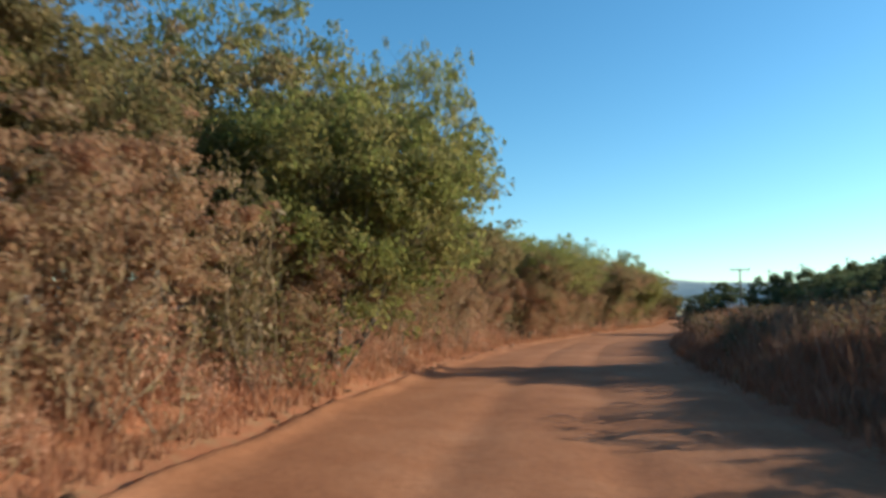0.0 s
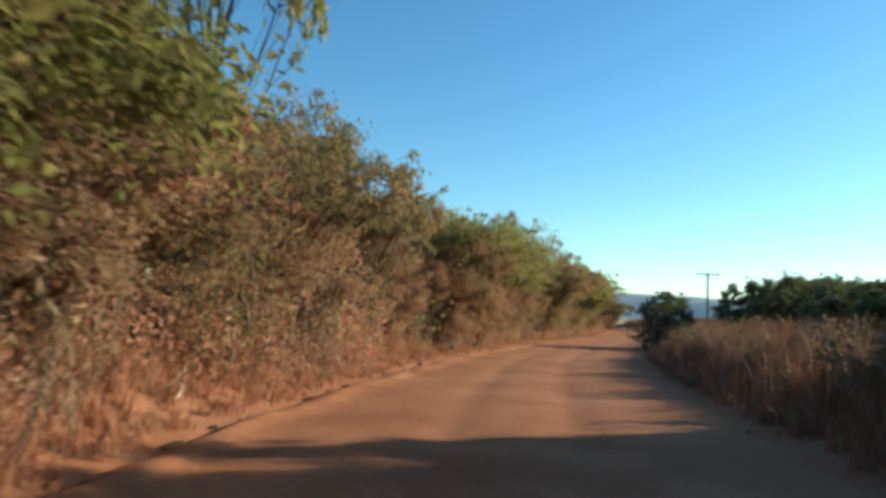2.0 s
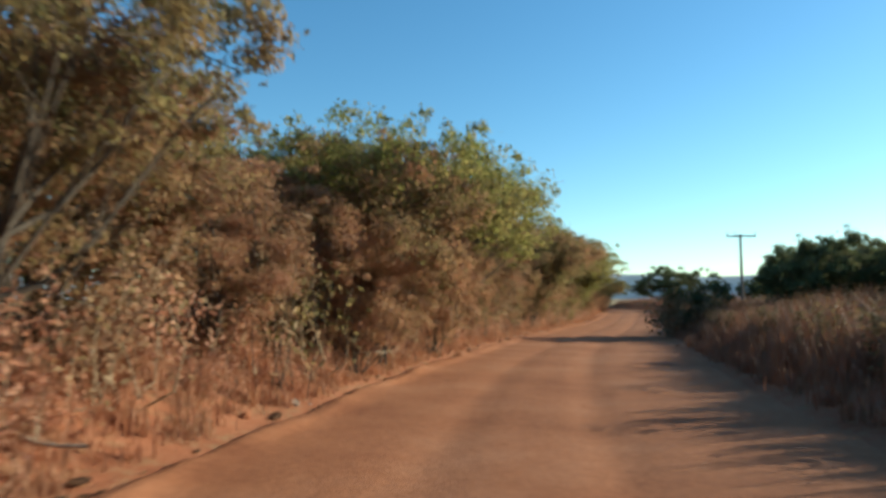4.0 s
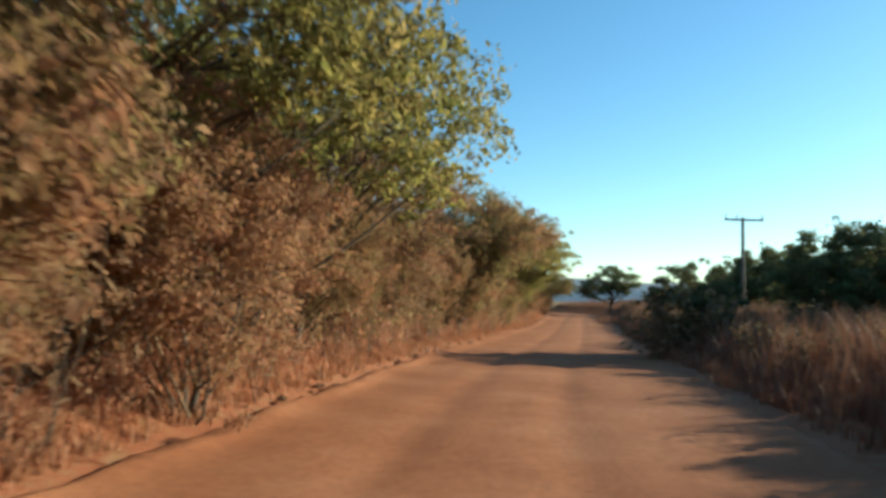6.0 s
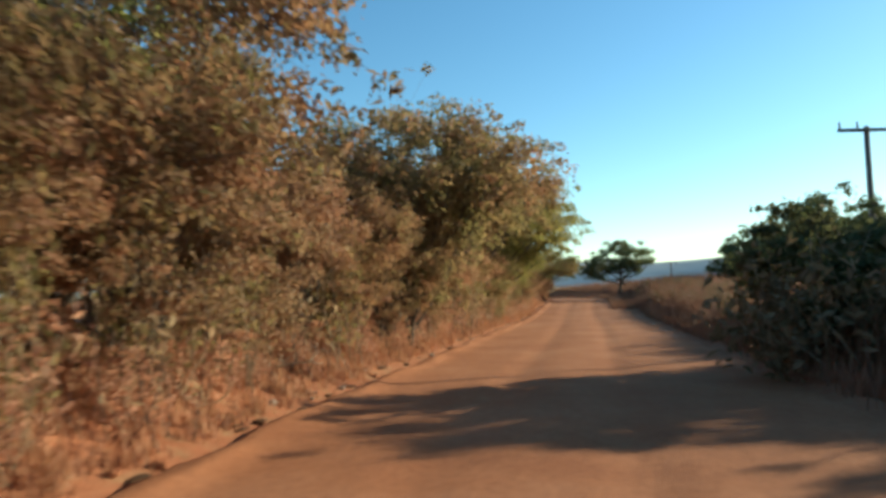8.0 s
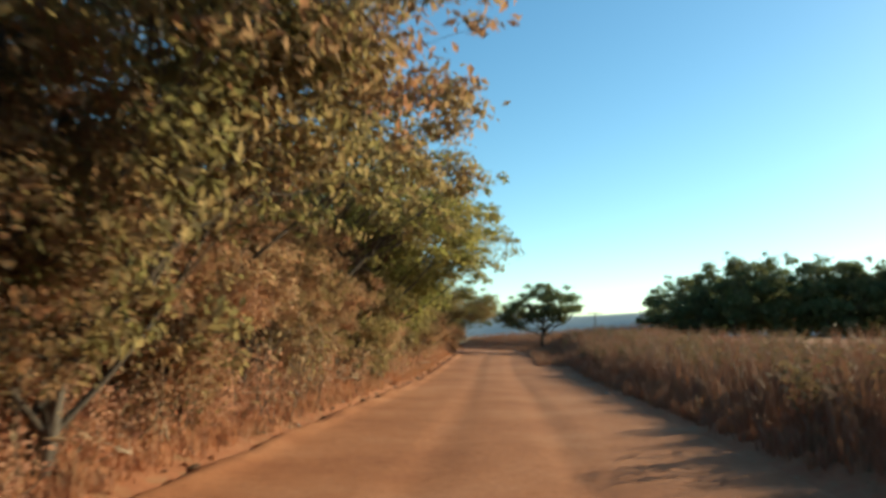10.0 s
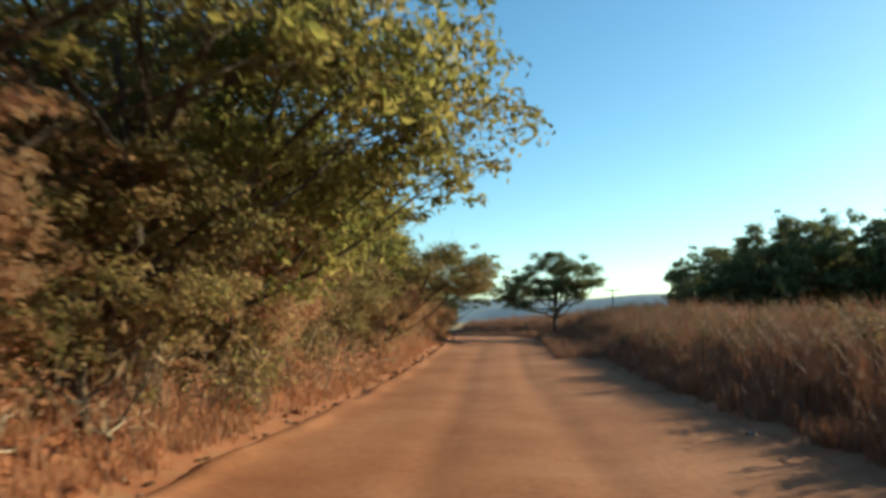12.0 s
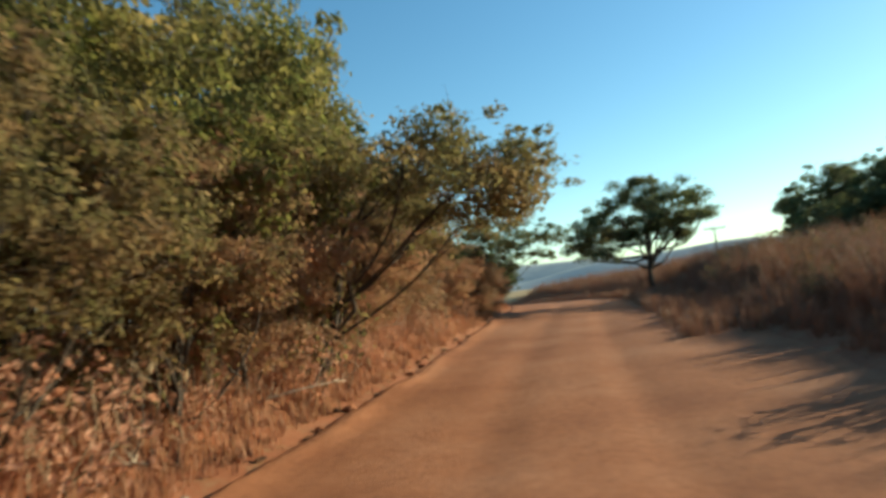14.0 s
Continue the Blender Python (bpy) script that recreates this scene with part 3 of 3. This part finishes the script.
for kind, s, lat, high, radius in WOOD:
    protos, proto_high, proto_radius = KINDS[kind]
    wide, turn = radius / proto_radius, rnd.uniform(0, 360)
    if kind in "GOUDw":  # the boughs reach towards the road from a trunk on the bank
        turn = rnd.uniform(-22, 22) - math.degrees(float(np.interp(s, SS, CH)))
        lat -= 1.1 * wide
    stand(pick(protos), s, lat, turn, wide, 0.0, tall=high / proto_high / wide)

# the right side: three slim trees near the road, then dark trees beyond the bank
# the slim ones stand mostly out of view, placed to shade the road
for x, y, high, wide in ((6.4, 26.6, 5.0, 2.1), (9.2, 28.8, 5.4, 2.1), (5.0, 22.6, 3.0, 2.0)):
    stand(pick(DARK), 0, 0, rnd.uniform(0, 360), wide / 3.1, world_xy=(x, y), tall=high / 5.6 / (wide / 3.1))
RIGHT = [(0.5 + 2.2 * k, 61 + 1.2 * math.sin(k * 2.2), 3.7 + 0.35 * math.sin(k * 1.7)) for k in range(9)]
RIGHT += [(4.6, 124.0, 2.6), (6.6, 124.6, 3.2), (8.6, 123.4, 4.1)] + [(12.2 + 3.9 * k, 124 - 0.5 * k + 1.5 * math.sin(k * 2.6), 7.3 + 0.35 * math.sin(k * 1.9)) for k in range(8)]
RIGHT += [(14 + 4.2 * k, 150 + 2.5 * math.sin(k * 2.1), 8.2 + 0.5 * math.sin(k * 1.3)) for k in range(8)]
for x, y, high in RIGHT:
    stand(pick(DARK), 0, 0, rnd.uniform(0, 360), high / 5.6, world_xy=(x, y))
for k in range(16):  # a low belt of wide crowns that keeps the bank in shade
    high = 2.5 + 0.25 * math.sin(k * 1.6)
    stand(pick(DARK), 11 + 2.9 * k, 13.2 + 0.7 * math.sin(k * 2.3), rnd.uniform(0, 360), 0.58, tall=high / 5.6 / 0.58)

# the lone flat-topped tree past the bend
def make_flat_topped_tree():
    """A slim forked trunk with layered cushions of foliage, lower on one side."""
    rng = np.random.default_rng(92)
    thing = empty("flat_topped_tree")
    wood, spots = Tubes(8), []
    stem = bent(rng, (0, 0, -0.3), (-0.1, 0.1, 2.3), 0.08, 6)
    wood.add(stem, 0.15, 0.1)
    stem_part = part("trunk", wood.mesh("trunk", M_BARK), thing)
    # each bough's end: across, along, up, then how wide and how thick its cushion is
    for ex, ey, ez, wide, thick in ((-3.0, -0.3, 3.0, 1.0, 0.3), (-2.3, 0.6, 3.7, 1.2, 0.35), (-2.6, 0.3, 2.1, 0.9, 0.25), (-1.5, -0.8, 2.7, 0.9, 0.3), (-1.2, 0.4, 4.4, 1.25, 0.4),
                                    (-0.2, 0.0, 5.0, 1.3, 0.4), (0.8, 0.5, 4.8, 1.25, 0.4), (1.8, -0.2, 4.2, 1.0, 0.35), (0.4, -1.3, 4.1, 1.2, 0.35), (1.5, 0.9, 3.3, 0.9, 0.25), (2.4, 0.1, 3.5, 0.7, 0.22),
                                    (-0.5, 1.6, 3.6, 1.1, 0.35), (0.2, 2.2, 4.4, 1.0, 0.3), (-0.3, -2.2, 3.4, 1.0, 0.3), (-1.6, 1.7, 3.0, 0.9, 0.3), (0.9, -2.0, 3.2, 0.8, 0.25), (1.2, -0.4, 2.6, 0.9, 0.22), (-0.5, -0.7, 2.9, 1.0, 0.25), (-3.3, 0.2, 2.5, 0.8, 0.2)):
        end = np.array([ex, ey, ez])
        limb = bent(rng, stem[int(rng.integers(3, 6))], end - np.array([0, 0, thick]), 0.18, 6)
        limb[2:5, 2] -= 0.12  # boughs rise late, near their ends
        bough = Tubes(6)
        bough.add(limb, 0.065, 0.022, 6)
        for _ in range(12):
            c = end + rng.normal(size=3) * np.array([wide, wide, thick]) * 0.5
            bough.add(bent(rng, limb[int(rng.integers(3, 6))], c, 0.08, 3), 0.014, 0.005, 3)
            spots.append((c, rng.uniform(0.7, 1.2) * 0.38))
        part("branch", bough.mesh("branch", M_BARK), stem_part)
    part("crown", crown_mesh("crown", rng, spots, 120, 0.14, M_DARK), thing)
    return tagged(thing, "lone flat-topped dark green tree in dry grass", "tree")


LONE = make_flat_topped_tree()
LONE.matrix_basis = pose(-6.0, 115.9, float(ground_height(-6.0, 115.9)[0]), 0, 0, 8) @ Matrix.Diagonal((1.07, 1.07, 1.04, 1))
# ---------------------------------------------------------------- shrubs
SHRUBS = [make_shrub("shrub", 101, 1.7, 1.0, M_DRY, leaves=46, leaf=0.096), make_shrub("shrub", 102, 1.5, 1.1, M_DRY, stems=18, leaves=44, leaf=0.096), make_shrub("shrub", 103, 1.9, 0.9, M_OLIVE, leaves=46, leaf=0.096), make_shrub("shrub", 104, 1.3, 0.9, M_FRINGE, leaves=48, leaf=0.094), make_shrub("shrub", 105, 1.7, 1.1, M_SHADY_LEAF, stems=16, leaves=46, leaf=0.15)]
SHRUB_LABELS = ["dry brown roadside shrub on the bank", "dense dry brown shrub with pale leaves", "olive green shrub with dusty leaves", "low shrub covered in red dust", "brown green shrub coloured dark for the shaded bank"]
for q, (t, text) in enumerate(zip(SHRUBS, SHRUB_LABELS)):
    tagged(t, text, "shrub", group="shrubs along the road")
THICKET = []  # shrubs behind the front ones, too many to tell apart
s = -4.0
while s < 140:
    stand(SHRUBS[rnd.choice((3, 0, 3, 2, 1, 3))], s, rnd.uniform(-5.3, -4.4), rnd.uniform(0, 360), rnd.uniform(0.85, 1.3))
    THICKET.append((SHRUBS[rnd.choice((0, 1, 1, 2))], s + 0.6, rnd.uniform(-7.0, -5.8), rnd.uniform(0, 360), rnd.uniform(1.1, 1.6)))
    if rnd.random() < 0.7:
        stand(SHRUBS[3], s + 0.3, rnd.uniform(-4.5, -4.15), rnd.uniform(0, 360), rnd.uniform(0.45, 0.75))
    s += rnd.uniform(1.2, 1.9)
s = 4.0
while s < 112:  # a few bushes in the tall grass of the bank
    tall = 1.1 if s < 24 else 0.85
    stand(SHRUBS[4], s, rnd.uniform(5.0, 6.4), rnd.uniform(0, 360), tall * rnd.uniform(0.75, 1.0))
    THICKET.append((SHRUBS[4], s + 1.2, rnd.uniform(7.0, 9.0), rnd.uniform(0, 360), tall * rnd.uniform(0.85, 1.15)))
    s += rnd.uniform(2.2, 4.2)

for s, lat, size in ((58.8, 4.1, 1.6), (59.8, 4.6, 1.45)):  # taller bushes before the utility pole
    stand(SHRUBS[4], s, lat, rnd.uniform(0, 360), size)
stand(pick(DARK), 60.6, 4.9, 40, 2.9 / 5.6)  # and a small dark tree among them


def build_thicket():
    bm, mats = bmesh.new(), []
    for shrub, s, lat, turn, size in THICKET:
        x, y = along(s, lat)
        m = pose(float(x), float(y), float(ground_height(x, y)[0]), 0, 0, turn) @ Matrix.Diagonal((size, size, size, 1))
        for child in shrub.children:
            me = child.data.copy()
            me.transform(m)
            if me.materials[0] not in mats:
                mats.append(me.materials[0])
            me.polygons.foreach_set("material_index", [mats.index(me.materials[0])] * len(me.polygons))
            bm.from_mesh(me)
            bpy.data.meshes.remove(me)
    me = bpy.data.meshes.new("undergrowth")
    bm.to_mesh(me)
    bm.free()
    for mat in mats:
        me.materials.append(mat)
    tagged(new("undergrowth", me), "dense dry undergrowth behind the roadside shrubs", "undergrowth", kind="stuff")


build_thicket()

# creepers: hanging strands of drooping leaves on the wood's face
def make_creeper(seed, height, width, mat, strands=13, leaves=95, leaf=0.135, slim=0.34, vine=0.016, bark=M_TWIG):
    rng = np.random.default_rng(seed)
    thing = empty("creeper")
    wood, pts = Tubes(4), []
    for k in range(strands):
        x0 = rng.uniform(-width, width) / 2
        hi = height * rng.uniform(0.7, 1.0)
        st = bent(rng, (x0 * 0.7, rng.normal() * 0.25, -0.1), (x0, rng.normal() * 0.3, hi), 0.22, 9)
        wood.add(st, vine, vine * 0.3)
        q = rng.uniform(0.12, 1.0, leaves) ** 0.8 * 8
        i = np.minimum(q.astype(int), 7)
        pts.append(st[i] + (st[i + 1] - st[i]) * (q - i)[:, None] + rng.normal(size=(leaves, 3)) * 0.14)
    part("vine", wood.mesh("vine", bark), thing)
    part("foliage", leaf_mesh("foliage", rng, np.concatenate(pts), leaf, mat, 1.3, slim), thing)
    return tagged(thing, "hanging dry creeper with drooping leaves over the wood's edge", "creeper", group="creepers on the wood")


CREEPERS = [make_creeper(301, 3.6, 1.8, M_OLIVE), make_creeper(302, 3.2, 1.6, M_DRY), make_creeper(303, 3.8, 1.8, M_OLIVE)]
for s in (2, 6.5, 10.5, 18, 22, 26, 42, 46.5, 51, 55.3, 59, 66, 72.4, 76, 78.3, 81.2, 83.5, 86, 89.5, 93, 97):
    stand(pick(CREEPERS), s, rnd.uniform(-4.9, -4.1), rnd.uniform(50, 130), rnd.uniform(0.8, 1.1))

HUSKS = [make_creeper(311 + i, 3.4, 1.7, M_HUSK, 8, 15, 0.18, 0.24, 0.008, M_BARK) for i in range(2)]
for t in HUSKS:
    tagged(t, "withered creeper with pale curled hanging leaves", "creeper", group="creepers on the wood")
for s in (9.5, 17, 24.5, 33.5, 36.4, 38.2, 40.2, 44.6, 49.0, 52.6, 57.0, 59.6, 61.8, 63.9, 66.8, 69.2, 70.6, 72.0, 74.0, 76.8, 80.0, 84.6, 88.2):
    stand(pick(HUSKS), s, rnd.uniform(-4.3, -3.85), rnd.uniform(60, 120), rnd.uniform(0.75, 1.05))


# ---------------------------------------------------------------- grass
def build_grass(name, seed, count, s0, s1, near, far, high, mat, label):
    rng = np.random.default_rng(seed)
    tufts = count // 14
    ts = rng.uniform(s0, s1, tufts)
    tl = near + (far - near) * rng.uniform(0, 1, tufts) ** 1.3
    x, y = along(np.repeat(ts, 14), np.repeat(tl, 14))
    n = len(x)
    x, y = x + rng.normal(size=n) * 0.09, y + rng.normal(size=n) * 0.09
    z = ground_height(x, y) - 0.02
    tall = np.repeat(rng.uniform(0.4, 1.0, tufts) * (0.3 + 0.7 * ramp(np.abs(tl), 3.7, 5.4)), 14) * rng.uniform(0.5, 1.1, n) * high
    ang, lean = rng.uniform(0, 6.28, n), rng.uniform(0.1, 0.6, n)
    w = rng.uniform(0.007, 0.016, n)
    px, py = np.cos(ang), np.sin(ang)
    lo = np.stack([x, y, z], 1)
    mid = lo + np.stack([px * lean * tall * 0.25, py * lean * tall * 0.25, tall * 0.6], 1)
    tip = lo + np.stack([px * lean * tall * 0.8, py * lean * tall * 0.8, tall * 0.95], 1)
    side = np.stack([-py * w, px * w, 0 * w], 1)
    v = np.stack([lo - side, lo + side, mid + side * 0.8, mid - side * 0.8, tip], 1).reshape(-1, 3)
    b = np.arange(n) * 5
    f = [tuple(q) for q in np.stack([b, b + 1, b + 2, b + 3], 1).tolist()] + [tuple(q) for q in np.stack([b + 3, b + 2, b + 4], 1).tolist()]
    tagged(new(name, mesh_of(name, v.tolist(), f, mat)), label, "grass", kind="stuff")


build_grass("dry_grass", 201, 78000, -4, 150, -3.75, -5.6, 0.95, M_STRAW, "tall dry reddish grass on the roadside bank")
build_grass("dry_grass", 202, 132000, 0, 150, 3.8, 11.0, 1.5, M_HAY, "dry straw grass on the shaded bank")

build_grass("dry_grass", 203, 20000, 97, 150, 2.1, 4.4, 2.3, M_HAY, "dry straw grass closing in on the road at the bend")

# fallen leaves and chips of bark on the verges
def build_litter(seed, count, near, far, spread):
    rng = np.random.default_rng(seed)
    s, lat = rng.uniform(-2, 118, count), near + (far - near) * rng.uniform(0, 1, count) ** spread
    x, y = along(s, lat)
    where = np.stack([x, y, np.maximum(ground_height(x, y), climb(s) - 0.02) + 0.012], 1)
    me = leaf_mesh("leaf_litter", rng, where, 0.055, M_DRY, 0.0, 0.5)
    co = np.empty(len(me.vertices) * 3)
    me.vertices.foreach_get("co", co)
    co = co.reshape(-1, 4, 3)
    co[:, :, 2] = where[:, None, 2] + (co[:, :, 2] - where[:, None, 2]) * 0.25  # the leaves lie nearly flat
    me.vertices.foreach_set("co", co.ravel())
    tagged(new("leaf_litter", me), "dry brown fallen leaves strewn on the verge", "leaf litter", kind="stuff")


build_litter(251, 9000, -3.45, -4.7, 0.8)
build_litter(252, 4000, 3.4, 4.7, 0.8)

# ---------------------------------------------------------------- utility poles
def utility_pole(x, y, top, turn):
    thing = empty("utility_pole")
    base = float(ground_height(x, y)[0])
    h = top - base
    t = Tubes(10)
    t.add([(0, 0, -0.4), (0, 0, h * 0.5), (0, 0, h)], 0.09, 0.065)
    part("post", t.mesh("post", M_POLE), thing)
    bm = bmesh.new()
    bmesh.ops.create_cube(bm, size=1, matrix=Matrix.Translation((0, -0.13, h - 0.12)) @ Matrix.Diagonal((1.6, 0.07, 0.085, 1)))
    bmesh.ops.bevel(bm, geom=bm.edges[:], offset=0.01, segments=1, affect="EDGES")
    me = bpy.data.meshes.new("crossarm")
    bm.to_mesh(me)
    bm.free()
    me.materials.append(M_POLE)
    arm = part("crossarm", me, thing)
    for k in (-0.75, -0.3, 0.75):
        i = Tubes(8)
        i.add([(k, -0.13, h - 0.07), (k, -0.13, h + 0.0), (k, -0.13, h + 0.03), (k, -0.13, h + 0.09)], 0.026, 0.02)
        part("insulator", i.mesh("insulator", M_POLE), arm)
    thing.matrix_basis = pose(x, y, base, 0, 0, turn)
    return tagged(thing, "weathered wooden utility pole with one crossarm", "utility pole", group="utility poles")


utility_pole(-2.0, 64.4, 5.55, 12)
utility_pole(0.9, 136.8, 5.3, 0)


# ---------------------------------------------------------------- clods and stones at the road's edge
def stone_mesh(seed, mat):
    bm = bmesh.new()
    bmesh.ops.create_icosphere(bm, subdivisions=2, radius=1.0)
    for v in bm.verts:
        v.co *= 1 + 0.35 * noise.noise(v.co * 1.3 + Vector((seed * 7.1, 0, 0))) + 0.12 * noise.noise(v.co * 3.1 + Vector((0, seed * 3.3, 0)))
        v.co.z *= 0.65
    me = bpy.data.meshes.new("stone")
    bm.to_mesh(me)
    bm.free()
    me.materials.append(mat)
    return me


M_STONE = earth("dusty grey stone", (0.30, 0.20, 0.14), (0.42, 0.32, 0.25), (0.50, 0.42, 0.34))
STONES = [stone_mesh(i, M_CLOD) for i in range(4)] + [stone_mesh(9, M_STONE)]
for q in range(190):
    s, lat = rnd.uniform(2, 108), -3.68 + rnd.gauss(0, 0.26)
    if q % 9 == 0:
        s, lat = rnd.uniform(2, 108), rnd.choice((-1, 1)) * rnd.uniform(3.0, 3.5)
    size = rnd.choice((0.025, 0.03, 0.035, 0.045, 0.06, 0.08))
    x, y = along(s, lat)
    kind = 4 if q % 7 == 0 else q % 4
    ob = new("stone" if kind == 4 else "earth_clod", STONES[kind])
    z = max(float(ground_height(x, y)[0]), climb(s)) + size * 0.25
    ob.matrix_basis = pose(float(x), float(y), z, rnd.uniform(-15, 15), rnd.uniform(-15, 15), rnd.uniform(0, 360)) @ Matrix.Diagonal((size, size * rnd.uniform(0.7, 1.2), size, 1))
    tagged(ob, "pale dusty stone beside the dirt road" if kind == 4 else "clod of red earth at the road edge", "stone" if kind == 4 else "clod", group="stones and clods along the road")
M_DEBRIS = earth("dark humus and leaf debris", (0.05, 0.026, 0.016), (0.09, 0.045, 0.026), (0.15, 0.075, 0.04))
DEBRIS = [stone_mesh(20 + i, M_DEBRIS) for i in range(3)]
for q in range(110):  # dark crumbs broken from the crust
    s, lat = rnd.uniform(2, 108), -3.53 + rnd.gauss(0, 0.1)
    size = rnd.choice((0.03, 0.04, 0.05, 0.07))
    x, y = along(s, lat)
    ob = new("earth_clod", DEBRIS[q % 3])
    turn = rnd.uniform(-25, 25) - math.degrees(float(np.interp(s, SS, CH)))
    ob.matrix_basis = pose(float(x), float(y), max(float(ground_height(x, y)[0]), climb(s) + 0.03) + size * 0.2, 0, 0, turn) @ Matrix.Diagonal((size, size * rnd.uniform(1.0, 3.2), size * 0.7, 1))
    tagged(ob, "dark crumb of earth and leaf debris at the road edge", "clod", group="stones and clods along the road")
for s, lat, size, kind in ((33.2, -3.7, 0.09, 4), (92.0, -3.5, 0.11, 1), (92.5, -3.4, 0.07, 2), (96.5, -3.45, 0.10, 0), (44.5, -3.5, 0.08, 3)):
    x, y = along(s, lat)
    ob = new("stone" if kind == 4 else "earth_clod", STONES[kind])
    ob.matrix_basis = pose(float(x), float(y), max(float(ground_height(x, y)[0]), climb(s)) + size * 0.3, 5, -8, 50 * kind) @ Matrix.Diagonal((size, size, size, 1))
    tagged(ob, "pale dusty stone beside the dirt road" if kind == 4 else "large clod of red earth at the road edge", "stone" if kind == 4 else "clod", group="stones and clods along the road")


# ---------------------------------------------------------------- dead branches on the bank
def make_dead_branch(seed):
    rng = np.random.default_rng(seed)
    t = Tubes(6)
    main = bent(rng, (-0.9, 0, 0.03), (0.9, rng.normal() * 0.2, 0.25), 0.12, 8)
    t.add(main, 0.028, 0.008)
    for k in range(7):
        j = int(rng.integers(1, 7))
        end = main[j] + np.array([rng.uniform(0.1, 0.5), rng.normal() * 0.3, rng.uniform(0.05, 0.4)])
        side = bent(rng, main[j], end, 0.05, 5)
        t.add(side, 0.012, 0.004, 4)
        t.add(bent(rng, side[3], side[3] + rng.normal(size=3) * 0.16 + np.array([0, 0, 0.08]), 0.02, 3), 0.005, 0.002, 3)
    ob = new("dead_branch", t.mesh("dead_branch", M_PALE))
    return tagged(ob, "pale bare dead branch lying on the bank", "branch", group="dead branches on the bank")


M_PALE = barky("bleached dead wood", (0.30, 0.22, 0.15), (0.52, 0.42, 0.31))
DEAD = [make_dead_branch(401 + i) for i in range(3)]
for q, s in enumerate((9, 20.5, 29, 37, 46, 50.5, 56, 61, 65.5, 69, 71.2, 72.6, 74.4, 76.8, 79, 81.5, 84.5, 88, 91.5, 97)):
    stand(pick(DEAD), s, rnd.uniform(-5.0, -4.1), rnd.uniform(0, 360), rnd.uniform(0.6, 1.0), sink=-0.02)
